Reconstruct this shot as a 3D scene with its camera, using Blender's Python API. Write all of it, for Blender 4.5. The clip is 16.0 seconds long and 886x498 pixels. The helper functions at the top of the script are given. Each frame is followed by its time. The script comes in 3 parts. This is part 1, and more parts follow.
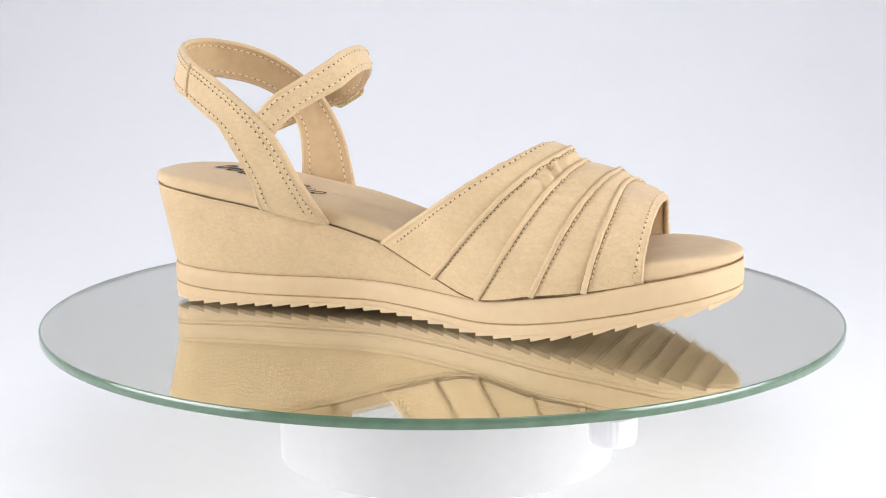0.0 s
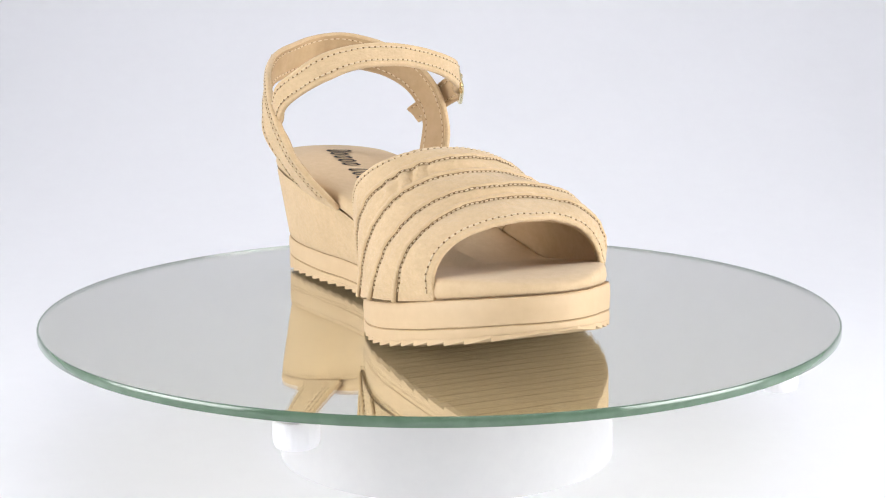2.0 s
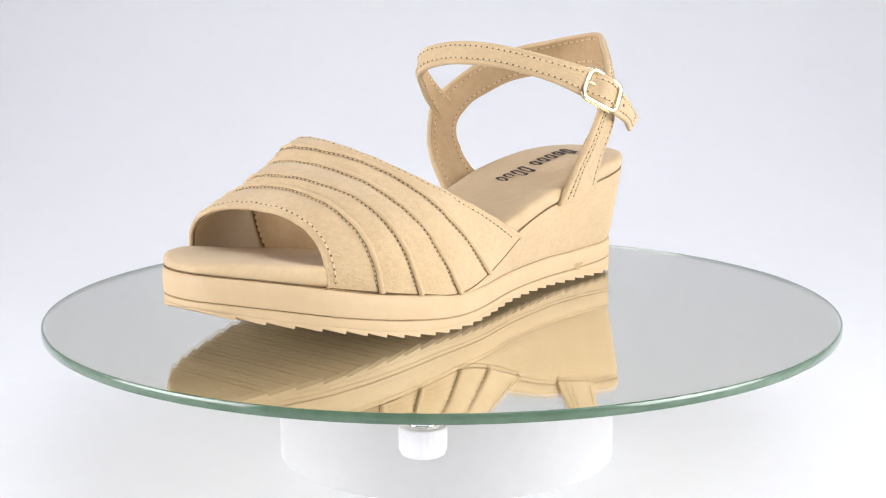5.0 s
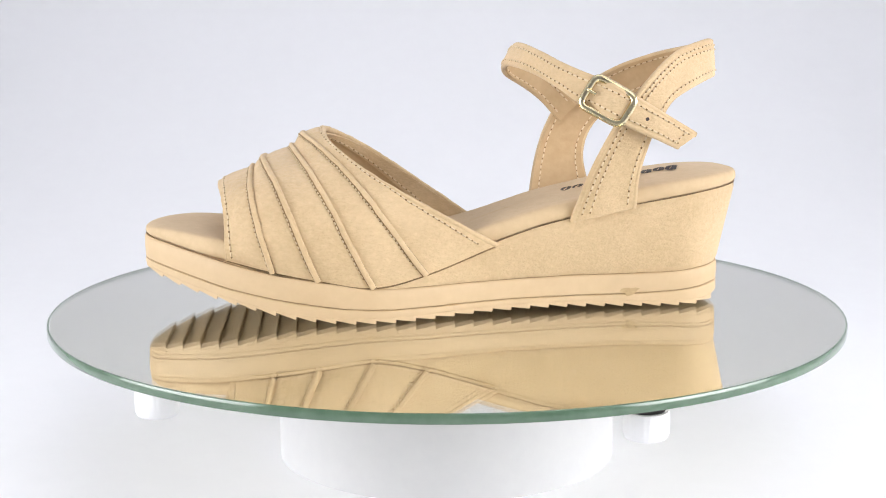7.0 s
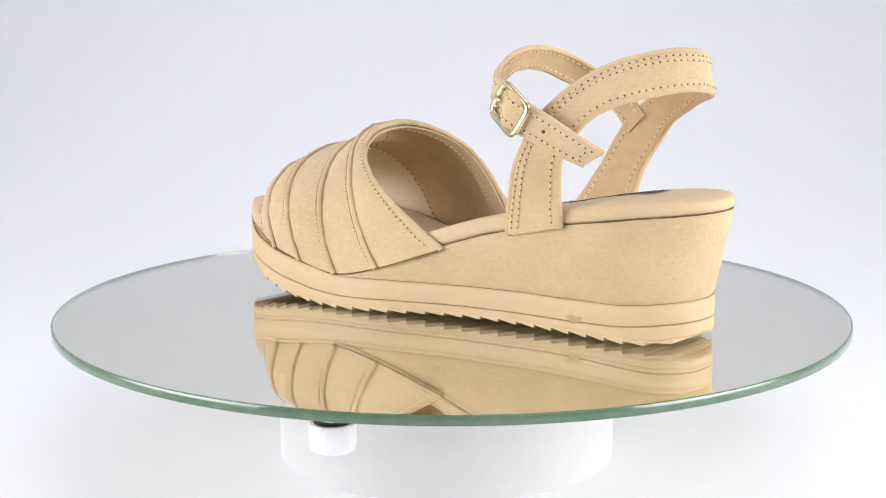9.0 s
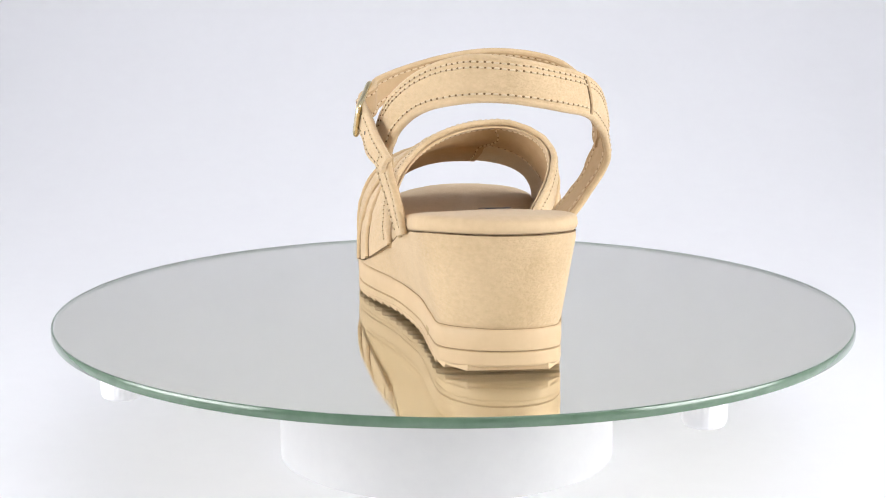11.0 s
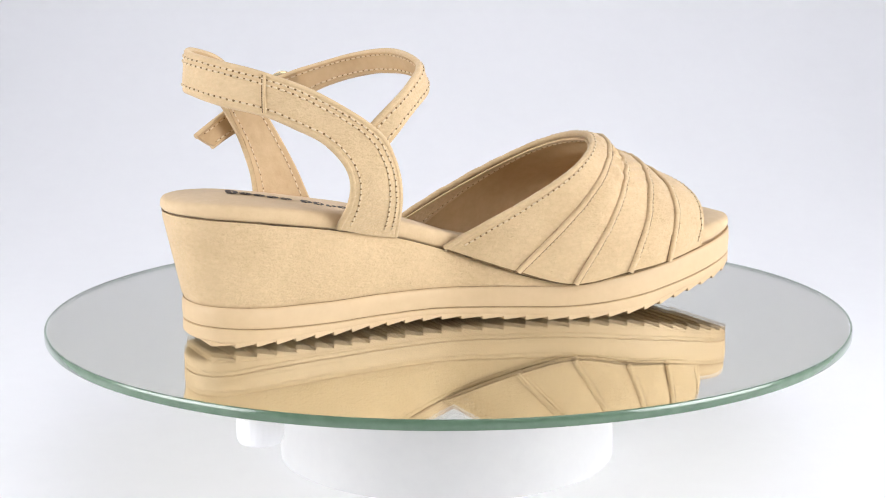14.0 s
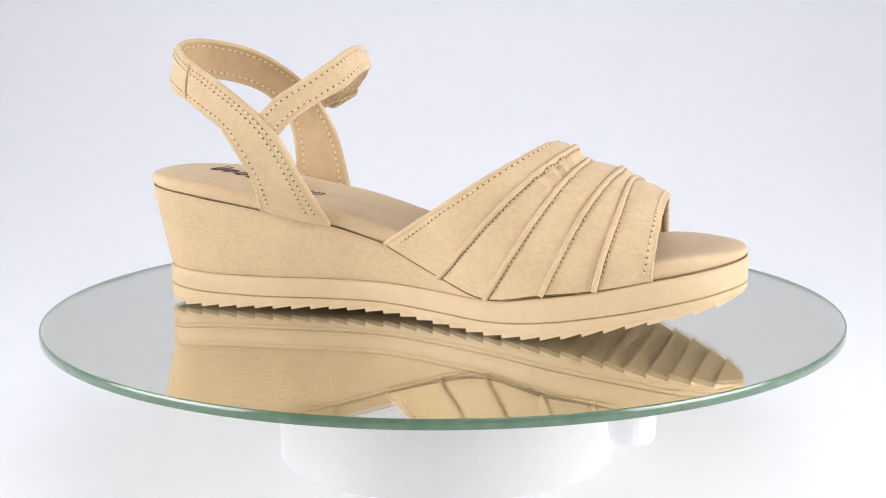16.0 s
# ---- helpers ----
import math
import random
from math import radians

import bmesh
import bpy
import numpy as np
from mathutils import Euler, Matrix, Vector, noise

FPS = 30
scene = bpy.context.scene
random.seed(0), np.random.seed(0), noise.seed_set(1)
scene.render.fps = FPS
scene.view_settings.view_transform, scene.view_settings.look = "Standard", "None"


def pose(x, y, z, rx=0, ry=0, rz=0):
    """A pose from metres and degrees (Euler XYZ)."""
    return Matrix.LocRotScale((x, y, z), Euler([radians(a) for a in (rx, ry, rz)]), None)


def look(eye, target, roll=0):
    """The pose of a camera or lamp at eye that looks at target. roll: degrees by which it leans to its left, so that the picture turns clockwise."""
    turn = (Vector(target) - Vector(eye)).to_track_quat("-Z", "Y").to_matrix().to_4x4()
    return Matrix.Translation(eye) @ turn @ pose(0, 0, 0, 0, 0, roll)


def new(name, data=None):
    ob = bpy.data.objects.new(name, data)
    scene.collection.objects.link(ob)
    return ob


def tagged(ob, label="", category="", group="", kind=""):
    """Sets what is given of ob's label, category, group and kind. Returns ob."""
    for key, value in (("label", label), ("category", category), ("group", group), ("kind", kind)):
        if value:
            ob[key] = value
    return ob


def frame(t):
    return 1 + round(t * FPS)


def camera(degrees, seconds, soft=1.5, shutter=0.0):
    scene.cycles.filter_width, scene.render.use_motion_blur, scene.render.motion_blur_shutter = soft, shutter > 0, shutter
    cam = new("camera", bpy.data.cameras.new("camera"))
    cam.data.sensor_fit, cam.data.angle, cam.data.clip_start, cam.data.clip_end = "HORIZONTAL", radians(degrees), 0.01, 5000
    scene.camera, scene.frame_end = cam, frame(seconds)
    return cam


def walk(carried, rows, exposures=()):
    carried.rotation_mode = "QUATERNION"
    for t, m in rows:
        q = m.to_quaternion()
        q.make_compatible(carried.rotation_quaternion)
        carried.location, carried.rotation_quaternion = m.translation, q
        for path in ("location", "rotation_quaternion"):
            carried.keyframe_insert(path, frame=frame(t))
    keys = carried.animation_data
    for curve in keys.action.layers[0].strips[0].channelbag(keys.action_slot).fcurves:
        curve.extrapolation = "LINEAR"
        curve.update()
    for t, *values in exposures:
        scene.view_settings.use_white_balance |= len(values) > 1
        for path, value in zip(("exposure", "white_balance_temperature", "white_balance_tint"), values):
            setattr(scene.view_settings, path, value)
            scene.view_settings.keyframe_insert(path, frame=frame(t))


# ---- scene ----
FOV = 33.061
SECONDS = 16.0
DISC_TOP = 0.0665                     # height of the mirror's top over the table
PERIOD = 16.1366                      # seconds for one turn, clockwise from above

cam = camera(FOV, SECONDS, 1.05)
EYE = Vector((0.0, -0.62, DISC_TOP + 0.13669))
PITCH, YAW, ROLL = radians(10.3137), radians(-0.1065), -0.2083
AHEAD = Vector((math.sin(YAW) * math.cos(PITCH), math.cos(YAW) * math.cos(PITCH), -math.sin(PITCH)))
CAMPOSE = look(EYE, EYE + AHEAD, ROLL)
walk(cam, [(0.0, CAMPOSE), (SECONDS, CAMPOSE)], exposures=[(0.0, 0.0), (SECONDS, 0.0)])

# ---- light: a white photo tent with softboxes ----
world = bpy.data.worlds.new("tent_surround")
scene.world = world
world.use_nodes = True
world.node_tree.nodes["Background"].inputs[0].default_value = (0.9, 0.92, 1.0, 1)
world.node_tree.nodes["Background"].inputs[1].default_value = 0.25


def softbox(name, eye, target, width, height, watts, spread):
    data = bpy.data.lights.new(name, "AREA")
    data.shape, data.size, data.size_y, data.energy, data.color = "RECTANGLE", width, height, watts, (0.985, 0.985, 1.0)
    data.spread = radians(spread)
    ob = new(name, data)
    ob.matrix_world = look(eye, target)
    return ob


softbox("softbox_top", (0.42, -0.8, 1.0), (0.0, -0.1, 0.05), 0.8, 0.6, 1.75, 130)
softbox("softbox_overhead", (0.0, 0.05, 1.24), (0.0, 0.6, 0.3), 1.1, 0.7, 2.9, 170)
softbox("softbox_side", (-0.92, -0.36, 0.3), (0, -0.05, 0.03), 0.8, 0.5, 2.35, 80)
softbox("softbox_side", (0.92, -0.4, 0.3), (0, -0.05, 0.03), 0.8, 0.5, 2.65, 80)
# unseen pair added to brighten the paper behind, most at its edges
softbox("backdrop_fill", (-0.98, 0.15, 0.7), (-0.42, 1.05, 0.55), 0.5, 0.7, 1.65, 130)
softbox("backdrop_fill", (0.98, 0.15, 0.7), (0.42, 1.05, 0.55), 0.5, 0.7, 1.65, 130)


# ---- materials ----
def mat(name, colour, rough=0.8, metal=0.0, **extra):
    m = bpy.data.materials.new(name)
    m.use_nodes = True
    b = m.node_tree.nodes["Principled BSDF"]
    b.inputs["Base Color"].default_value = (*colour, 1)
    b.inputs["Roughness"].default_value = rough
    b.inputs["Metallic"].default_value = metal
    for key, value in extra.items():
        b.inputs[key.replace("_", " ")].default_value = value
    return m


def mottle(m, dark, light, scale_big, scale_fine, bump, bump_scale, rough_spread=0.0, spread=0.16, nap=None):
    """Two scales of colour variation and a fine relief."""
    t = m.node_tree
    n, l = t.nodes, t.links
    b = n["Principled BSDF"]
    co = n.new("ShaderNodeTexCoord")
    big, fine, grain = n.new("ShaderNodeTexNoise"), n.new("ShaderNodeTexNoise"), n.new("ShaderNodeTexNoise")
    for node, s, detail in ((big, scale_big, 6), (fine, scale_fine, 6), (grain, bump_scale, 5)):
        node.inputs["Scale"].default_value, node.inputs["Detail"].default_value = s, detail
        node.inputs["Roughness"].default_value = 0.62
        l.new(co.outputs["Object"], node.inputs["Vector"])
    if nap:
        lay = n.new("ShaderNodeMapping")
        lay.inputs["Scale"].default_value = nap
        l.new(co.outputs["Object"], lay.inputs["Vector"])
        for node in (fine, grain):
            l.new(lay.outputs[0], node.inputs["Vector"])
    add = n.new("ShaderNodeMath")
    add.operation = "MULTIPLY_ADD"
    add.inputs[1].default_value = 0.55
    l.new(big.outputs["Fac"], add.inputs[0])
    half = n.new("ShaderNodeMath")
    half.operation = "MULTIPLY"
    half.inputs[1].default_value = 0.45
    l.new(fine.outputs["Fac"], half.inputs[0])
    l.new(half.outputs[0], add.inputs[2])
    ramp = n.new("ShaderNodeValToRGB")
    ramp.color_ramp.elements[0].position, ramp.color_ramp.elements[1].position = 0.5 - spread, 0.5 + spread
    ramp.color_ramp.elements[0].color, ramp.color_ramp.elements[1].color = (*dark, 1), (*light, 1)
    l.new(add.outputs[0], ramp.inputs[0])
    l.new(ramp.outputs[0], b.inputs["Base Color"])
    bp = n.new("ShaderNodeBump")
    bp.inputs["Strength"].default_value, bp.inputs["Distance"].default_value = bump, 0.0006
    l.new(grain.outputs["Fac"], bp.inputs["Height"])
    l.new(bp.outputs[0], b.inputs["Normal"])
    if rough_spread:
        rr = n.new("ShaderNodeMapRange")
        base = b.inputs["Roughness"].default_value
        rr.inputs["To Min"].default_value, rr.inputs["To Max"].default_value = base - rough_spread, base + rough_spread
        l.new(fine.outputs["Fac"], rr.inputs["Value"])
        l.new(rr.outputs[0], b.inputs["Roughness"])
    return m


SUEDE = mottle(mat("suede", (0.68, 0.5, 0.29), 0.95, Sheen_Weight=0.2, Sheen_Roughness=0.5), (0.59, 0.424, 0.238), (0.715, 0.53, 0.318), 34, 560, 0.9, 900, spread=0.14, nap=(0.75, 0.75, 1.25))
SMOOTH_SUEDE = mottle(mat("microfibre", (0.66, 0.49, 0.3), 0.75, Sheen_Weight=0.1), (0.585, 0.42, 0.24), (0.68, 0.505, 0.305), 35, 300, 0.25, 1200)
# tan lining, its colour deepened to carry the shade inside the shoe
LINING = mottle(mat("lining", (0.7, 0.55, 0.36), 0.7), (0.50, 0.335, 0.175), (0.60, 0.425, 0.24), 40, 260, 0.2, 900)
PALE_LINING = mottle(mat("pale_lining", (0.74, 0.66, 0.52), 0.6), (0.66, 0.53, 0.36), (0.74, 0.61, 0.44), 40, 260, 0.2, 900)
RUBBER = mottle(mat("sole_rubber", (0.72, 0.52, 0.29), 0.6), (0.60, 0.432, 0.25), (0.66, 0.487, 0.295), 28, 200, 0.12, 900, 0.08)
THREAD = mottle(mat("thread", (0.5, 0.33, 0.15), 0.8), (0.66, 0.51, 0.32), (0.79, 0.65, 0.45), 300, 900, 0.2, 2000)
# dark brown that paints shade into the tuck creases and tread grooves
CREASE_SHADE = mottle(mat("crease_shade", (0.25, 0.15, 0.07), 0.9), (0.17, 0.1, 0.042), (0.4, 0.26, 0.13), 90, 500, 0.1, 900)
HOLE = mat("needle_hole", (0.2, 0.12, 0.05), 0.95)
# two dark browns for seam lines, with the shade of the gaps painted in
CREASE = mottle(mat("seam_gap_shade", (0.2, 0.12, 0.05), 0.9), (0.06, 0.033, 0.012), (0.34, 0.22, 0.1), 70, 300, 0.1, 900)
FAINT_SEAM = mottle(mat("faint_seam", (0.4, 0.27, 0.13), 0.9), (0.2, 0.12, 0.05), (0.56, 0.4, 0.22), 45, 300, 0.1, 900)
BRASS = mottle(mat("pale_brass", (0.8, 0.66, 0.36), 0.2, 1.0), (0.68, 0.57, 0.33), (0.84, 0.74, 0.5), 200, 800, 0.05, 900, 0.08)
INK = mat("dark_print", (0.035, 0.022, 0.018), 0.6)
PLASTIC = mottle(mat("white_plastic", (0.82, 0.82, 0.83), 0.45), (0.62, 0.62, 0.63), (0.66, 0.66, 0.665), 20, 150, 0.05, 500)
KNOB_WHITE = mat("knob_plastic", (0.88, 0.88, 0.9), 0.4)
BLACK = mat("black_rubber", (0.02, 0.02, 0.02), 0.6)
CHROME = mat("chrome", (0.8, 0.8, 0.82), 0.12, 1.0)
GLASS = mat("clear_glass", (0.985, 0.995, 0.985), 0.0, 0.0, Transmission_Weight=1.0, IOR=1.46)
GLASS_EDGE = mottle(mat("green_glass_edge", (0.2, 0.36, 0.26), 0.16, Coat_Weight=0.6, Coat_Roughness=0.05), (0.075, 0.14, 0.085), (0.13, 0.205, 0.135), 14, 120, 0.05, 400, 0.06)
SILVER = mat("silvering", (0.99, 0.962, 0.84), 0.0, 1.0)
PAPER = mottle(mat("white_paper", (0.86, 0.87, 0.92), 0.95), (0.872, 0.877, 0.907), (0.892, 0.897, 0.927), 6, 90, 0.06, 400)
TENT = mottle(mat("tent_cloth", (0.85, 0.85, 0.87), 0.95), (0.83, 0.83, 0.85), (0.86, 0.86, 0.88), 6, 90, 0.1, 300)

MM = 0.001


def mesh(name, verts, faces, material, smooth=True, scale=MM):
    me = bpy.data.meshes.new(name)
    me.from_pydata([tuple(scale * c for c in v) for v in verts], [], [tuple(f) for f in faces])
    bm = bmesh.new()
    bm.from_mesh(me)
    bmesh.ops.remove_doubles(bm, verts=bm.verts, dist=1e-7)
    bmesh.ops.recalc_face_normals(bm, faces=bm.faces)
    bm.to_mesh(me)
    bm.free()
    for f in me.polygons:
        f.use_smooth = smooth
    me.materials.append(material)
    if smooth:
        me.set_sharp_from_angle(angle=radians(48))
    return me


def part(name, vf, material, parent, label="", smooth=True, kind=""):
    ob = new(name, mesh(name, vf[0], vf[1], material, smooth))
    ob.parent = parent
    return tagged(ob, label, kind=kind)


def spline(points, n, closed=False):
    """n samples of a Catmull-Rom curve through the points."""
    p = np.asarray(points, float)
    k = len(p)
    segs = k if closed else k - 1
    u = np.linspace(0, segs, n, endpoint=not closed)
    i = np.minimum(u.astype(int), segs - 1)
    f = (u - i)[:, None]
    if closed:
        a, b, c, d = p[(i - 1) % k], p[i % k], p[(i + 1) % k], p[(i + 2) % k]
    else:
        q = np.vstack([2 * p[0] - p[1], p, 2 * p[-1] - p[-2]])
        a, b, c, d = q[i], q[i + 1], q[i + 2], q[i + 3]
    return 0.5 * (2 * b + (c - a) * f + (2 * a - 5 * b + 4 * c - d) * f ** 2 + (3 * b - a - 3 * c + d) * f ** 3)


def evenly(curve, step):
    """Points, tangents and curve indices at even steps along a sampled curve."""
    c = np.asarray(curve)
    s = np.concatenate([[0], np.cumsum(np.linalg.norm(np.diff(c, axis=0), axis=1))])
    n = max(2, int(s[-1] / step))
    at = (np.arange(n) + 0.5) * s[-1] / n
    pts = np.stack([np.interp(at, s, c[:, k]) for k in range(3)], 1)
    tan = np.gradient(pts, axis=0)
    tan /= np.linalg.norm(tan, axis=1)[:, None]
    return pts, tan, np.interp(at, s, np.arange(len(c)))


def loft(rings, closed=True, cap_first=False, cap_last=False):
    n = len(rings[0])
    verts = [tuple(v) for r in rings for v in r]
    faces = []
    for j in range(len(rings) - 1):
        for i in range(n if closed else n - 1):
            k = (i + 1) % n
            faces.append((j * n + i, j * n + k, (j + 1) * n + k, (j + 1) * n + i))
    if cap_first:
        faces.append(tuple(range(n))[::-1])
    if cap_last:
        faces.append(tuple((len(rings) - 1) * n + i for i in range(n)))
    return verts, faces


def lathe(profile, seg=96, ribs=0, depth=0.0):
    """Rings round z from (radius, height) pairs; ribs flute the wall."""
    rings = []
    for r, z in profile:
        a = np.linspace(0, 2 * np.pi, seg, endpoint=False)
        rr = r - (depth * (0.5 + 0.5 * np.cos(a * ribs)) if ribs and r > 1 else 0)
        rings.append(np.stack([rr * np.cos(a), rr * np.sin(a), np.full(seg, z)], 1))
    return loft(rings, True, True, True)


def tube(curve, radius, seg=8, closed=False, flat=1.0, up=None):
    c = np.asarray(curve, float)
    if closed:
        t = np.roll(c, -1, 0) - np.roll(c, 1, 0)
    else:
        t = np.gradient(c, axis=0)
    t /= np.linalg.norm(t, axis=1)[:, None]
    rings = []
    for k, (p, d) in enumerate(zip(c, t)):
        u = np.array(up[k] if up is not None else (0, 0, 1.0), float)
        if abs(u @ d) > 0.95:
            u = np.array((0, 1.0, 0))
        a = np.cross(d, u)
        a /= np.linalg.norm(a)
        b = np.cross(a, d)
        rings.append([p + radius * (math.cos(w) * a + flat * math.sin(w) * b) for w in np.linspace(0, 2 * np.pi, seg, endpoint=False)])
    if closed:
        rings.append(rings[0])
    return loft(rings, True, not closed, not closed)


def merge(parts):
    verts, faces = [], []
    for v, f in parts:
        o = len(verts)
        verts += [tuple(x) for x in v]
        faces += [tuple(i + o for i in g) for g in f]
    return verts, faces


def stitch_row(parent, curve, normals, step=2.7, length=1.75, width=0.8, height=0.5, hole=0.42):
    """A row of pale threads on a surface, with a dark needle hole at the end of each."""
    pts, tan, idx = evenly(curve, step)
    nn = np.asarray(normals)
    rng = random.Random(len(pts))
    threads, holes = [], []
    for p, d, i in zip(pts, tan, idx):
        u = nn[int(round(i))]
        s = np.cross(d, u)
        s /= np.linalg.norm(s)
        p = p + s * rng.uniform(-0.1, 0.1)
        L = length * rng.uniform(0.85, 1.1) / 2
        ring = lambda e, k: [p + d * e + s * (k * width / 2) * x + u * height * y * k for x, y in ((-1, -0.6), (-0.6, 0.8), (0.6, 0.8), (1, -0.6))]
        threads.append(loft([ring(-L, 0.4), ring(-L * 0.6, 1), ring(L * 0.6, 1), ring(L, 0.4)], True, True, True))
        c = p + d * (0.5 * step)
        r = hole * rng.uniform(0.8, 1.15)
        disc = lambda h, k: [c + u * h + k * r * (math.cos(w) * d + 0.9 * math.sin(w) * s) for w in np.linspace(0, 2 * np.pi, 6, endpoint=False)]
        holes.append(loft([disc(-0.3, 1.0), disc(0.06, 1.0), disc(0.1, 0.6)], True, False, True))
    row = part("stitching", merge(threads), THREAD, parent, kind="stuff")
    part("needle_hole", merge(holes), HOLE, parent, kind="stuff")
    return row


# ---- the tent and the table ----
def sweep_backdrop():
    """White paper that lies on the table and rises in a curve behind it."""
    prof = [(-1.6, 0.0), (-0.6, 0.0), (0.1, 0.0), (0.3, 0.0)]
    prof += [(0.3 + 0.8 * math.sin(a), 0.8 - 0.8 * math.cos(a)) for a in np.linspace(0.05, math.pi / 2, 30)]
    prof += [(1.1, 1.0), (1.1, 1.3)]
    rings = [[(x, y, z) for y, z in prof] for x in (-1.1, 1.1)]
    v, f = loft(rings, False)
    me = mesh("backdrop", v, f, PAPER, True, 1.0)
    ob = tagged(new("backdrop", me), "seamless white paper sweep under and behind the turntable", "backdrop", kind="structure")
    mod = ob.modifiers.new("thickness", "SOLIDIFY")
    mod.thickness, mod.offset = 0.004, -1.0
    return ob


def panel(name, lo, hi, label):
    (a, b, c), (d, e, f) = lo, hi
    v = [(x, y, z) for x in (a, d) for y in (b, e) for z in (c, f)]
    q = [(0, 1, 3, 2), (4, 6, 7, 5), (0, 4, 5, 1), (2, 3, 7, 6), (0, 2, 6, 4), (1, 5, 7, 3)]
    return tagged(new(name, mesh(name, v, q, TENT, False, 1.0)), label, "wall", kind="structure")


sweep_backdrop()
panel("wall_west", (-1.13, -1.6, 0), (-1.105, 1.13, 1.3), "white cloth side of the photo tent")
panel("wall_east", (1.105, -1.6, 0), (1.13, 1.13, 1.3), "white cloth side of the photo tent")
panel("wall_south", (-1.13, -1.63, 0), (1.13, -1.605, 1.3), "white cloth front of the photo tent")
panel("ceiling", (-1.13, -1.63, 1.305), (1.13, 1.13, 1.33), "white cloth roof of the photo tent")


# ---- the turntable ----
def turntable_base():
    root = tagged(new("turntable_base"), "round white plastic motor base standing on white paper", "turntable")
    top = DISC_TOP / MM - 5.5
    part("housing", lathe([(60, 0.0), (69.8, 0.0), (70.9, 0.8), (71.2, 2.5), (71.2, top - 3), (70.4, top - 0.8), (68.5, top), (20, top)], 160), PLASTIC, root)
    part("spindle", lathe([(18, top + 0.05), (18, top + 1.6), (16, top + 1.6)], 48), CHROME, root, "steel spindle plate")
    part("bottom_line", lathe([(69, 0.05), (70.6, 0.05), (71.5, 0.25), (71.5, 0.6), (70.6, 0.8), (69, 0.8)], 160), mat("grey_line", (0.3, 0.3, 0.32), 0.7), root, "thin grey line round the foot")
    return root


RADIUS = 165.4


def mirror_disc():
    root = tagged(new("mirror_disc"), "round mirror plate with a green glass edge, turning", "mirror")
    R, T = RADIUS, 3.6
    part("glass", lathe([(1.0, -T), (R - 0.3, -T), (R - 0.3, 0.0), (1.0, 0.0)], 256), GLASS, root, "clear glass plate", smooth=False).visible_shadow = False
    a = np.linspace(0, 2 * np.pi, 256, endpoint=False)
    ring = [np.stack([r * np.cos(a), r * np.sin(a), np.full(256, z)], 1) for r, z in ((R - 0.9, -0.05), (R - 0.25, -0.05), (R, -0.35), (R, -T + 0.4), (R - 0.25, -T - 0.05), (R - 0.9, -T - 0.05), (R - 0.9, -0.05))]
    part("polished_edge", loft(ring), GLASS_EDGE, root, "polished green glass edge")
    part("silver_backing", lathe([(1.0, -T - 0.35), (R - 1.2, -T - 0.35), (R - 1.2, -T - 0.06), (1.0, -T - 0.06)], 256), SILVER, root, "silvered backing", smooth=False)
    for ang, rubber in ((-66.4, KNOB_WHITE), (18.4, CHROME), (95.2, BLACK), (195.6, KNOB_WHITE)):
        c, s = 142 * math.cos(radians(ang)) + 1.5, 142 * math.sin(radians(ang)) + 2.45
        knob = part("knob", lathe([(1, -20.2), (6.2, -20.2), (7.4, -19.6), (8.1, -17.8), (8.2, -11), (7.7, -10.2), (1, -10.2)], 96, 24, 0.18), KNOB_WHITE, root, "white ribbed plastic knob")
        knob.location = (c * MM, s * MM, 0)
        part("washer", lathe([(1, -10.15), (6.4, -10.15), (6.6, -9.6), (6.2, -9.2), (1, -9.2)], 48), rubber, knob, "thin washer")
        part("stem", lathe([(1, -9.15), (5.2, -9.15), (5.2, -T - 0.45), (1, -T - 0.45)], 40), CHROME, knob, "chrome stem")
    return root


# ---- the sandal: x towards the toe, y towards the buckle side, z up, in millimetres ----
SOLE = [(124.5, -8), (121.5, 3), (114.2, 11.4), (102.8, 21.8), (88, 32.7), (69, 40), (48, 43), (27, 43), (8, 39), (-21, 29.5), (-55, 22.5), (-80, 20.5), (-105, 18.2),
        (-117, 8.5), (-121, -4), (-118, -17.5), (-105, -25.5), (-70, -25), (-43, -22), (-18, -23), (8, -33.2), (29, -43), (53, -49), (73, -48), (96, -43.2), (112.5, -34.5), (122, -21.5)]
RIM = [(124.3, -8), (121.3, 3), (114, 11.3), (102.6, 21.7), (87.8, 32.5), (69, 39.8), (48, 42.8), (27, 42.9), (8, 39.6), (-21, 32), (-55, 29.5), (-79, 28.4), (-105, 24.6),
       (-122, 12.5), (-128.3, -3), (-124, -20.5), (-106, -31), (-69, -31), (-43, -25.2), (-18, -23), (8, -33.2), (29, -42.8), (53, -48.7), (73, -47.8), (95.8, -43), (112.3, -34.3), (121.8, -21.5)]
Z_BOTTOM = [(-124, 2.6), (-119, 1.4), (-111, 0.5), (-100, 0.3), (-75, 0.8), (-40, 1.6), (-18, 1.4), (2, 0.6), (20, 0.0), (38, 0.0), (54, 1.2), (68, 3.4), (86, 7.4), (103, 10.6), (114, 13.4), (125, 16.5)]
Z_GROOVE = [(-120, 9), (-98, 6.8), (-75, 6), (-30, 6.2), (0, 5.8), (25, 5.4), (40, 6.2), (64, 9.4), (86, 13.2), (102, 16.6), (125, 21)]
Z_BAND = [(-120, 17), (-98, 15), (-75, 14.4), (-50, 14.6), (-7, 14.2), (28, 14), (53, 17.6), (73, 20.6), (92, 24.7), (105, 27.2), (125, 30.6)]
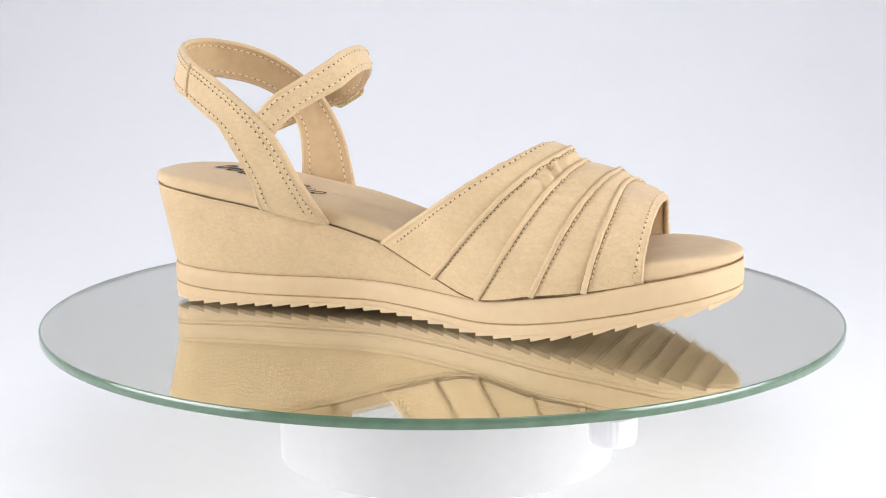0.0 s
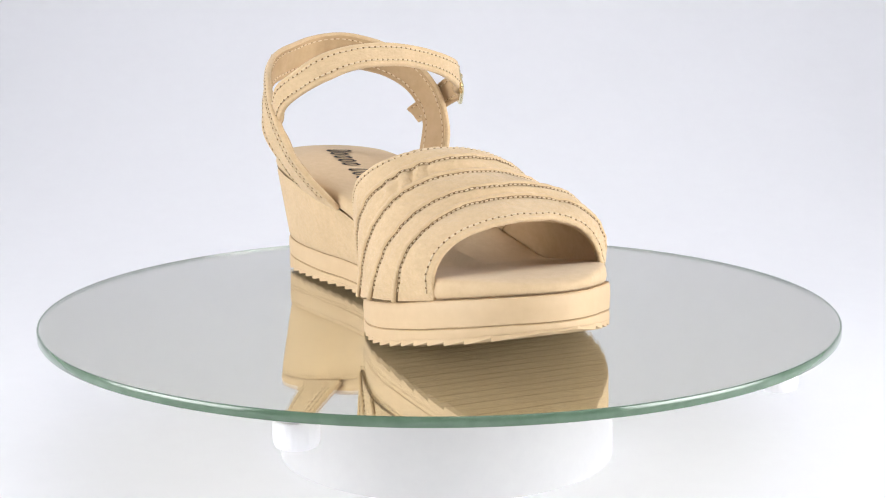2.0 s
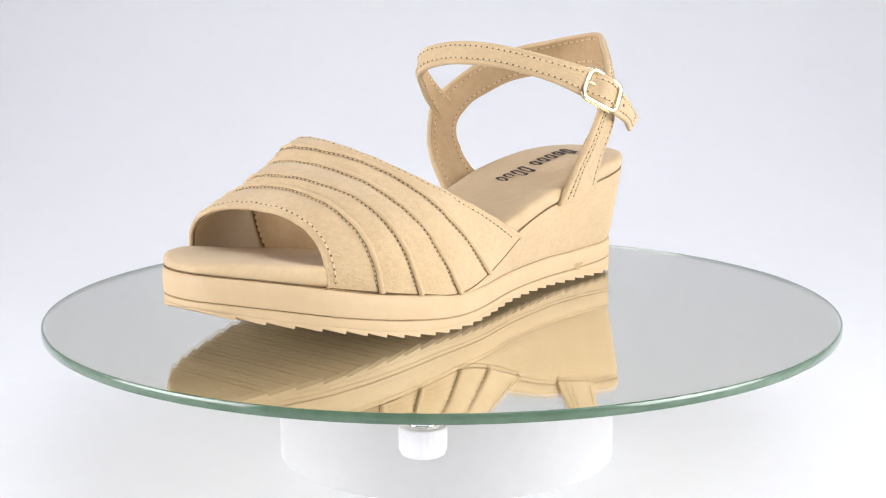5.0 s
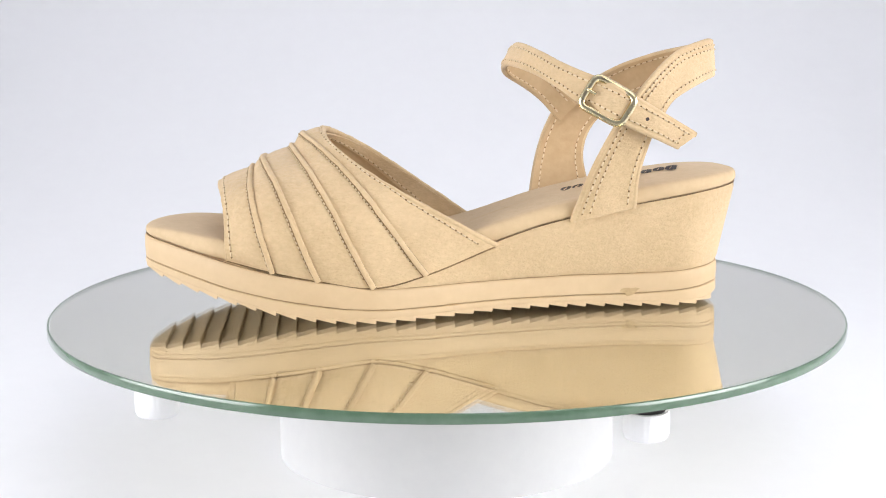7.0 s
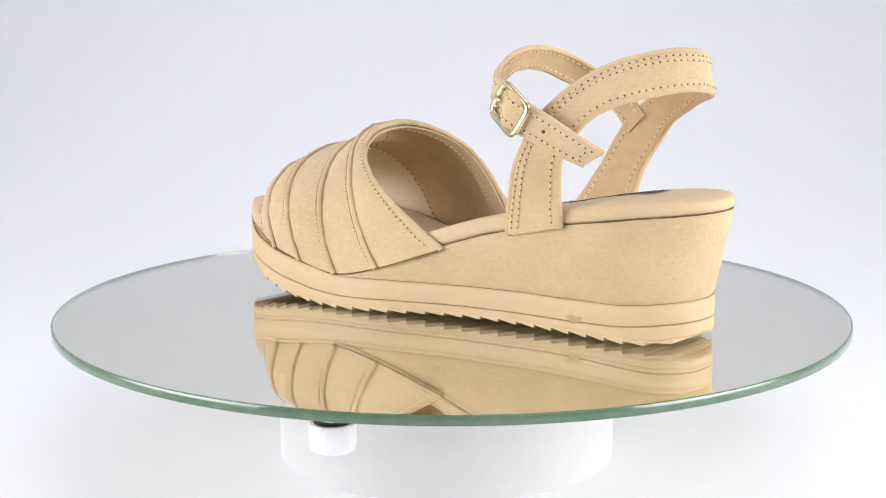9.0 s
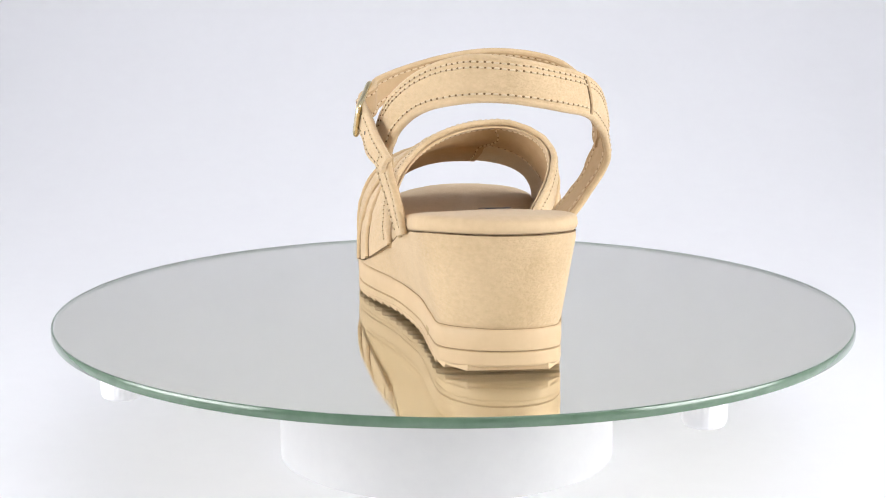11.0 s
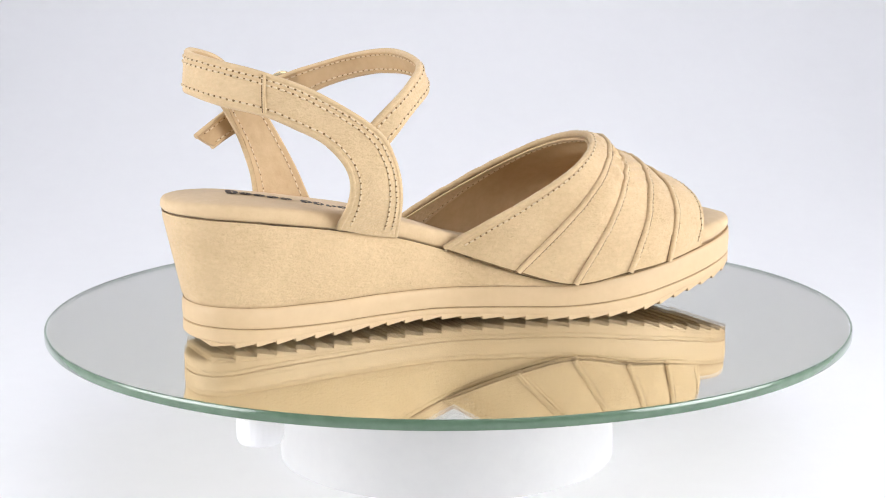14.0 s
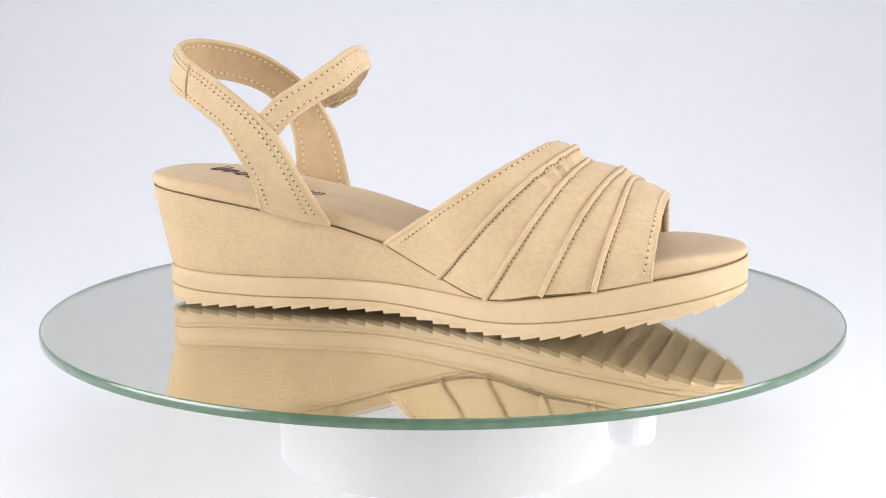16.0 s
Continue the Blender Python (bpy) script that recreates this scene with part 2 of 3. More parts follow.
Z_RIM = [(-127, 51), (-105, 48.8), (-78, 44.6), (-55, 40.2), (-43, 37.8), (-20, 30.2), (8, 19.2), (27, 14.0), (53, 17.6), (73, 20.6), (92, 24.7), (105, 27.2), (125, 30.6)]
PAD = [(-128, 5.2), (-118, 5.8), (-95, 6.4), (-50, 6.6), (0, 8), (50, 8.6), (70, 8.4), (92, 7.8), (108, 6.4), (118, 5), (125, 3.6)]


def table(rows, x):
    xs, zs = zip(*rows)
    return np.interp(x, xs, zs)


def smooth_table(rows, x):
    return sum(table(rows, np.asarray(x, float) + d) for d in (-6, -3, 0, 3, 6)) / 5


N = 260
SOLE_LINE = spline(SOLE, N, True)
RIM_LINE = spline(RIM, N, True)


def inset(line, d):
    t = np.roll(line, -1, 0) - np.roll(line, 1, 0)
    t /= np.linalg.norm(t, axis=1)[:, None]
    return line - d * np.stack([t[:, 1], -t[:, 0]], 1)


def widths(line, x):
    """y of the buckle side and of the other side at x."""
    b, r = line[line[:, 1] > np.interp(line[:, 0], (-124, 0, 120), (-3, 3, -8))], line[line[:, 1] <= np.interp(line[:, 0], (-124, 0, 120), (-3, 3, -8))]
    b, r = b[b[:, 0].argsort()], r[r[:, 0].argsort()]
    return np.interp(x, b[:, 0], b[:, 1]), np.interp(x, r[:, 0], r[:, 1])


def ring3(line, z):
    return np.column_stack([line, z])


def outsole(root):
    L = SOLE_LINE
    x = L[:, 0]
    zb, zg, zt = smooth_table(Z_BOTTOM, x) + 1.5, smooth_table(Z_GROOVE, x), smooth_table(Z_BAND, x)
    rings = [ring3(inset(L, 3.0), zb + 0.0), ring3(inset(L, 0.7), zb + 0.1), ring3(inset(L, 0.1), zb + 0.8), ring3(L, np.minimum(zb + 1.2, zg - 0.6)),
             ring3(inset(L, 0.1), zg - 0.4), ring3(inset(L, 0.75), zg - 0.15), ring3(inset(L, 0.75), zg + 0.15), ring3(inset(L, 0.1), zg + 0.4),
             ring3(inset(L, -0.15), 0.5 * zg + 0.5 * zt), ring3(inset(L, 0.0), zt - 0.8), ring3(inset(L, 0.5), zt - 0.15), ring3(inset(L, 1.8), zt)]
    sole = part("outsole", loft(rings, True, True, True), RUBBER, root, "smooth beige rubber platform with a fine groove")
    p = 8.0
    for k in range(30):
        x0 = -116.5 + p * k
        x1 = x0 + p
        quad = []
        for xx, drop in ((x0, 0.35), (x0 + 0.35, 0.0), (x1, 1.35)):
            b, r = widths(L, xx)
            z = float(smooth_table(Z_BOTTOM, xx)) + drop
            m = 0.5 * (b + r)
            w = 0.5 * (b - r) - 0.06
            quad.append([(xx, m - w, z), (xx, m - w * 0.5, z), (xx, m + w * 0.5, z), (xx, m + w, z)])
        for xx in (x1, x0):
            b, r = widths(L, xx)
            z = float(smooth_table(Z_BOTTOM, xx)) + 2.2
            m, w = 0.5 * (b + r), 0.5 * (b - r) - 0.06
            quad.append([(xx, m - w, z), (xx, m - w * 0.5, z), (xx, m + w * 0.5, z), (xx, m + w, z)])
        rows = [[q[i] for q in quad] for i in range(4)]
        bar = part("tread_bar", loft(rows, True, True, True), RUBBER, sole, smooth=False)
        if 0 < k < 29:
            # a dark line stands in for the shaded groove between two teeth
            lip = [(x0 + 0.3, y, z + 0.04) for _, y, z in quad[1]]
            lip = [tuple(0.97 * np.array(p) + 0.03 * np.array(lip[1])) for p in lip]
            part("groove_shade", tube(lip, 0.2, 6), CREASE_SHADE, bar, "dark line painted as shade in the tread groove")


def wedge(root):
    rings = []
    zl0, zr0 = smooth_table(Z_BAND, SOLE_LINE[:, 0]), smooth_table(Z_RIM, RIM_LINE[:, 0])
    zr0 = np.maximum(zr0, zl0)
    rings.append(ring3(inset(SOLE_LINE, 3.0), zl0 - 0.6))
    rings.append(ring3(inset(SOLE_LINE, 1.0), zl0 - 0.2))
    for f in (0.0, 0.06, 0.25, 0.5, 0.75, 0.94, 1.0):
        e = 0.9 if f in (0.0, 1.0) else 0.35
        line = inset(SOLE_LINE, e) * (1 - f) + inset(RIM_LINE, e) * f
        rings.append(ring3(line, zl0 * (1 - f) + (zr0 - 0.15) * f))
    rings.append(ring3(inset(RIM_LINE, 3.0), zr0 - 0.3))
    part("wedge", loft(rings, True, True, True), SUEDE, root, "suede-covered wedge heel")


def seams(root):
    """Dark tubes where the layers meet: seam thread and the gap's shade in colour."""
    x, xr = SOLE_LINE[:, 0], RIM_LINE[:, 0]
    zt = smooth_table(Z_BAND, x)
    zr = np.maximum(smooth_table(Z_RIM, xr), smooth_table(Z_BAND, xr))
    wob = np.array([noise.noise(Vector((a * 0.07, b * 0.07, 3.0))) for a, b in SOLE_LINE])
    part("rim_seam", tube(ring3(inset(RIM_LINE, 0.72), zr + 0.25 * wob), 0.15, 6, True), CREASE, root, "dark seam line with painted gap shade under the footbed")
    part("band_seam", tube(ring3(inset(SOLE_LINE, 0.5), zt + 0.05 + 0.3 * wob), 0.12, 6, True), FAINT_SEAM, root, "thin seam line with painted gap shade over the platform")
    part("groove_line", tube(ring3(inset(SOLE_LINE, 0.6), smooth_table(Z_GROOVE, x)), 0.09, 6, True), FAINT_SEAM, root, "fine dark line painting the shade in the groove")


def footbed_height(x):
    return np.maximum(smooth_table(Z_RIM, x), smooth_table(Z_BAND, x)) + table(PAD, x)


def heel_rise(x):
    return np.interp(x, (-100, -60), (1.6, 0))


def footbed(root):
    x = RIM_LINE[:, 0]
    base = np.maximum(smooth_table(Z_RIM, x), smooth_table(Z_BAND, x))
    h = table(PAD, x)
    tuck_in = np.interp(x, (-26, -8, 84, 99), (0, 3.2, 3.2, 0))[:, None]
    edge = inset(RIM_LINE, tuck_in)
    rings = [ring3(inset(edge, 3.5), base + 0.1), ring3(inset(edge, 1.3), base + 0.25), ring3(inset(edge, 0.5), base + 0.5 + 0.1 * h), ring3(inset(edge, 0.1), base + 0.4 * h),
             ring3(inset(edge, 0.35), base + 0.75 * h), ring3(inset(edge, 1.0), base + 0.93 * h), ring3(inset(edge, 2.4), base + h)]
    inner = inset(edge, 2.4)
    for f, along in ((0.9, 0.985), (0.75, 0.955), (0.58, 0.915), (0.4, 0.87), (0.22, 0.82), (0.06, 0.78)):
        b, r = widths(RIM_LINE, inner[:, 0])
        m = 0.5 * (b + r)
        xs = -1 + (inner[:, 0] + 1) * along
        ys = m + (inner[:, 1] - m) * f
        rings.append(np.column_stack([xs, ys, footbed_height(xs) + 0.35 + heel_rise(xs) * (1 - f)]))
    bed = part("footbed", loft(rings, True, False, True), SMOOTH_SUEDE, root, "padded beige footbed")
    # the maker's mark on the heel: two rows of dark plain loops
    for x0, count, step in ((-103.0, 5, 5.4), (-73.0, 4, 5.0)):
        strokes = []
        on_bed = lambda px, py: (px, py, float(footbed_height(px) + heel_rise(px)) + 0.38)
        for k in range(count):
            xx = x0 + k * step
            y0 = -7.0 - 0.03 * (xx + 107)
            tall = 10.5 if k == 0 or (count == 4 and k == 1) else 7.0
            loop = [on_bed(xx + 1.5 + 1.5 * math.cos(a) + 0.28 * 0.5 * tall * (1 + math.sin(a)), y0 + 0.5 * tall * (1 + math.sin(a))) for a in np.linspace(0, 2 * np.pi, 14, endpoint=False)]
            strokes.append(tube(loop, 0.95, 6, True, flat=0.06))
            strokes.append(tube([on_bed(xx + 0.28 * yy, y0 + yy) for yy in np.linspace(0.2, tall, 4)], 1.1, 6, flat=0.05))
        part("printed_mark", merge(strokes), INK, bed, "dark printed mark in plain strokes")


# vamp arches from the back edge to the toe edge: foot on the far side, apex, foot on the buckle side, then for each side the bulge, the roundness and the bow
ARCHES = [((-19.4, -23.1, 30.3), (48.0, -20.5, 73.1), (-22.0, 32.9, 29.4), 20.8, 2.8, 1.95, 1.99, -0.8, 5.1),
          ((7.6, -34.9, 20.3), (57.2, -17.2, 70.4), (7.2, 39.9, 19.0), 14.1, 1.2, 1.95, 2.04, -2.9, -6.5),
          ((28.8, -44.5, 14.8), (61.8, -17.6, 65.2), (28.4, 42.9, 14.6), 6.4, -0.7, 2.19, 2.26, -1.2, -3.9),
          ((51.8, -49.4, 18.5), (73.8, -9.2, 61.2), (50.3, 41.9, 17.5), 1.1, -3.4, 2.38, 2.30, -1.3, -3.0),
          ((71.8, -48.1, 21.1), (78.0, -6.2, 57.2), (68.5, 38.7, 20.7), 1.8, -3.8, 2.43, 2.26, 2.3, 0.7),
          ((92.3, -42.7, 24.6), (92.5, -5.2, 51.7), (87.3, 29.9, 24.1), -4.2, 1.6, 2.30, 2.23, 1.5, -2.3)]


def arch(k, n):
    (rx, ry, rz), (ax, ay, az), (bx, by, bz), wr, wb, er, eb, fr, fb = ARCHES[k]
    out = []
    for s in np.linspace(0, 1, n):
        phi = math.pi * (1 - s)
        c, q = math.cos(phi), max(math.sin(phi), 0.0)
        if c < 0:
            x0, y0, z0, w, e, bow = rx, ry, rz, wr, 2 / er, fr
        else:
            x0, y0, z0, w, e, bow = bx, by, bz, wb, 2 / eb, fb
        up, side = q ** e, abs(c) ** e
        mid = abs(math.sin(2 * phi)) ** 1.2
        y = ay + (y0 - ay) * side + math.copysign(w, y0) * mid
        out.append((x0 + (ax - x0) * up + bow * mid, y, z0 + (az - z0) * up))
    return np.array(out)


def grid_normals(g):
    n = np.cross(np.gradient(g, axis=1), np.gradient(g, axis=0))
    n /= np.linalg.norm(n, axis=2)[:, :, None] + 1e-12
    return n


def shell(outer, inner):
    """A closed plate between two grids."""
    a, b = outer.shape[:2]
    v = [tuple(p) for p in outer.reshape(-1, 3)] + [tuple(p) for p in inner.reshape(-1, 3)]
    o = a * b
    f = []
    for j in range(a - 1):
        for i in range(b - 1):
            p = j * b + i
            f.append((p, p + 1, p + b + 1, p + b))
            f.append((o + p, o + p + b, o + p + b + 1, o + p + 1))
    for j in range(a - 1):
        for i in (0, b - 1):
            f.append((j * b + i, (j + 1) * b + i, o + (j + 1) * b + i, o + j * b + i))
    for i in range(b - 1):
        for j in (0, a - 1):
            f.append((j * b + i, j * b + i + 1, o + j * b + i + 1, o + j * b + i))
    return v, f


def vamp(root):
    cols, per = 110, 12
    fans = np.stack([arch(k, cols) for k in range(6)])
    g = np.stack([spline(fans[:, i], 5 * per + 1) for i in range(cols)], 1)
    nn = grid_normals(g)
    if nn[30, cols // 2, 2] < 0:
        nn = -nn
    plain = g - 1.7 * nn
    plain_n = nn
    # soft swell between the tucks, creases and wrinkles
    for j in range(len(g)):
        f = (j % per) / per
        swell = 0.9 * math.sin(math.pi * f) ** 0.7
        for i in range(cols):
            wr = noise.noise(Vector(g[j, i]) * 0.11) * 0.5 + noise.noise(Vector(g[j, i]) * 0.35) * 0.36 + noise.noise(Vector(g[j, i]) * 0.75) * 0.13
            edge = min(1, i / 9, (cols - 1 - i) / 9)
            rumple = max(0.0, 1 - ((j - 1.55 * per) / (0.55 * per)) ** 2) * max(0.0, 1 - ((i - 39) / 11) ** 2)
            rumple += 0.45 * max(0.0, 1 - ((j - 2.5 * per) / (0.5 * per)) ** 2) * max(0.0, 1 - ((i - 34) / 10) ** 2)
            wr += 1.25 * rumple * math.sin(1.25 * i + 0.25 * j + 2.0 * noise.noise(Vector((0.12 * i, 0.2 * j, 5.0))))
            g[j, i] += nn[j, i] * (swell + wr) * edge
    nn = grid_normals(g)
    if nn[30, cols // 2, 2] < 0:
        nn = -nn
    top = part("vamp", shell(g, g - 1.5 * nn), SUEDE, root, "pleated suede vamp with an open toe")
    cut = int(cols * 0.45)
    under = plain - 0.5 * plain_n
    part("vamp_lining", shell(plain[30:-1, :cut + 3], under[30:-1, :cut + 3]), PALE_LINING, top, "smooth cream lining")
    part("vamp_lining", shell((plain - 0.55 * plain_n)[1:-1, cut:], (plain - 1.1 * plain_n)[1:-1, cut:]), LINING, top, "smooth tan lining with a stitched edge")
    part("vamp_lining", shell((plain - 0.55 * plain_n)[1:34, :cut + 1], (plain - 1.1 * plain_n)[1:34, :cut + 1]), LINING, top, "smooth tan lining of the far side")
    stitch_row(top, (plain - 1.2 * plain_n)[33, 4:cut], -plain_n[33, 4:cut], 3.0)
    stitch_row(top, (plain - 1.25 * plain_n)[2:-2, cut + 2], -plain_n[2:-2, cut + 2], 3.0)
    for k in range(1, 5):
        j = k * per
        line = g[j] + 0.5 * nn[j]
        part("tuck", tube(line, 1.2, 10, up=nn[j], flat=1.0), SUEDE, top, "raised stitched tuck")
        way = g[j + 1] - g[j]
        way /= np.linalg.norm(way, axis=1)[:, None]
        # contact shade on both sides of the tuck, laid in as dark tubes
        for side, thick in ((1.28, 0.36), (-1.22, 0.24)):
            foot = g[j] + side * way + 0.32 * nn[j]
            part("tuck_shade", tube(foot, thick, 6, up=nn[j]), CREASE_SHADE, top, "dark painted shade at the foot of the tuck")
        row = g[j] + 1.75 * way + 0.25 * nn[j]
        stitch_row(top, row[2:-2], nn[j + 1][2:-2], 2.0, 1.25, 0.45, 0.28, 0.3)
    for j in (1, 5 * per - 1):
        row = 0.4 * g[j] + 0.6 * g[j + (1 if j == 1 else -1)]
        stitch_row(top, (row + 0.1 * nn[j])[2:-2], nn[j][2:-2], 2.6)
    # dark tube as seam and gap shade where the vamp meets the sole
    for col in (0, -1):
        part("vamp_seam", tube(g[:, col] - 0.2 * nn[:, col], 0.36, 6), CREASE, top, "dark seam line with painted gap shade along the foot of the vamp")
    # rolled edges
    part("edge_binding", tube(g[0] - 0.9 * nn[0], 1.35, 10, up=nn[0]), SUEDE, top, "padded rolled back edge")
    part("turned_edge", shell((plain - 1.12 * plain_n)[0:6], (plain - 1.75 * plain_n)[0:6]), SUEDE, top, "suede turned in over the lining")
    stitch_row(top, (plain - 1.8 * plain_n)[4, 2:-2], -plain_n[4, 2:-2], 2.7, 1.7, 0.6, 0.35, 0.3)
    part("edge_binding", tube(g[-1] - 0.75 * nn[-1], 0.95, 8, up=nn[-1]), SUEDE, top)


# strap stations: upper or front edge, lower or back edge
SLING = [((-42.4, -26.2, 37.2), (-68.6, -32.4, 43.2)), ((-47.2, -41.0, 55.2), (-67.3, -42.8, 57.0)), ((-52.7, -47.3, 70.2), (-71.4, -48.6, 69.1)), ((-61.3, -48.9, 81.9), (-79.4, -46.2, 78.8)),
         ((-81.5, -43.2, 95.2), (-89.2, -41.8, 84.3)), ((-98.1, -34.0, 102.4), (-99.2, -36.3, 89.1)), ((-110.4, -19.6, 106.5), (-112.1, -23.2, 92.8)), ((-117.1, -5.2, 109.2), (-118.3, -6.2, 95.8)),
         ((-111.7, 8.3, 109.9), (-113.4, 8.6, 95.8)), ((-98.0, 20.5, 106.2), (-102.1, 21.7, 92.6)), ((-86.1, 31.2, 98.0), (-92.7, 29.5, 87.3)), ((-74.5, 38.0, 85.7), (-86.1, 34.6, 78.5)),
         ((-65.1, 39.0, 69.9), (-82.4, 36.0, 71.4)), ((-58.6, 34.9, 54.5), (-79.1, 33.0, 58.4)), ((-53.3, 30.4, 38.2), (-78.2, 30.0, 43.6))]
ANKLE = [((-65.6, -46.7, 79.5), (-58.8, -47.4, 73.1)), ((-54.7, -48.4, 89.7), (-49.7, -46.9, 82.6)), ((-43.9, -43.6, 97.1), (-40.8, -41.7, 89.2)), ((-35.5, -35.3, 104.0), (-31.3, -33.9, 95.4)),
         ((-33.9, -21.2, 108.0), (-29.6, -20.5, 100.1)), ((-35.6, -3.1, 108.5), (-32.3, -2.5, 100.9)), ((-40.4, 14.4, 106.0), (-38.6, 14.5, 98.5)), ((-47.6, 29.4, 102.0), (-46.2, 29.4, 93.9)),
         ((-55.3, 38.5, 98.7), (-53.0, 38.3, 89.0)), ((-62.0, 40.2, 96.4), (-58.8, 40.6, 86.2)), ((-68.1, 44.9, 93.4), (-64.0, 45.7, 83.2)), ((-79.2, 42.5, 87.4), (-73.5, 43.8, 79.1)),
         ((-90.2, 40.2, 81.1), (-84.6, 42.5, 74.3)), ((-101.8, 36.2, 74.0), (-94.7, 37.7, 69.3))]


def ribbon(stations, n, cols, centre, bulge, wave):
    """A strap as a grid across its width, with normals away from the ankle's axis."""
    e0, e1 = spline([s[0] for s in stations], n), spline([s[1] for s in stations], n)
    w = np.linspace(0, 1, cols)
    g = e0[:, None, :] * (1 - w)[None, :, None] + e1[:, None, :] * w[None, :, None]
    nn = grid_normals(g)
    out = g - np.array(centre)
    flip = np.sign(np.sum(nn[..., :2] * out[..., :2], axis=2))
    nn = nn * np.where(flip == 0, 1, flip)[..., None]
    for j in range(n):
        for i in range(cols):
            k = bulge * (1 - (2 * w[i] - 1) ** 4) + wave * noise.noise(Vector(g[j, i]) * 0.09)
            g[j, i] += nn[j, i] * k
    return g, nn


def strap(root, name, stations, n, centre, rows, label, thick=2.1):
    g, nn = ribbon(stations, n, 9, centre, 0.55, 0.45)
    body = part(name, shell(g, g - thick * nn), SUEDE, root, label)
    body.modifiers.new("round_edge", "BEVEL").width = 0.0004
    body.modifiers["round_edge"].limit_method = "ANGLE"
    body.modifiers["round_edge"].segments = 2
    ruck = np.array([[0.45 + 0.9 * max(0.0, noise.noise(Vector((0.32 * p[1], 0.1 * p[2], 0.32 * p[0])))) for p in row] for row in g])[..., None]
    inner = g - (thick + ruck) * nn
    part("strap_lining", shell(g - (thick + 0.02) * nn, inner), LINING, body, "smooth strap lining, darkened for inner shade")
    for k in (0, -1):
        part("folded_edge", tube(g[:, k] - 0.5 * thick * nn[:, k], 0.62 * thick, 10, up=nn[:, k]), SUEDE, body, "rounded folded edge")
    for i in (1, 7):
        stitch_row(body, (inner[:, i] - 0.05 * nn[:, i])[2:-2], -nn[2:-2, i], 2.9, 1.9, 0.7, 0.35, 0.3)
    for col in rows:
        i = int(col)
        f = col - i
        line = g[:, i] * (1 - f) + g[:, i + 1] * f
        stitch_row(body, (line + 0.1 * nn[:, i])[2:-2], nn[2:-2, i])
    return body, g, nn


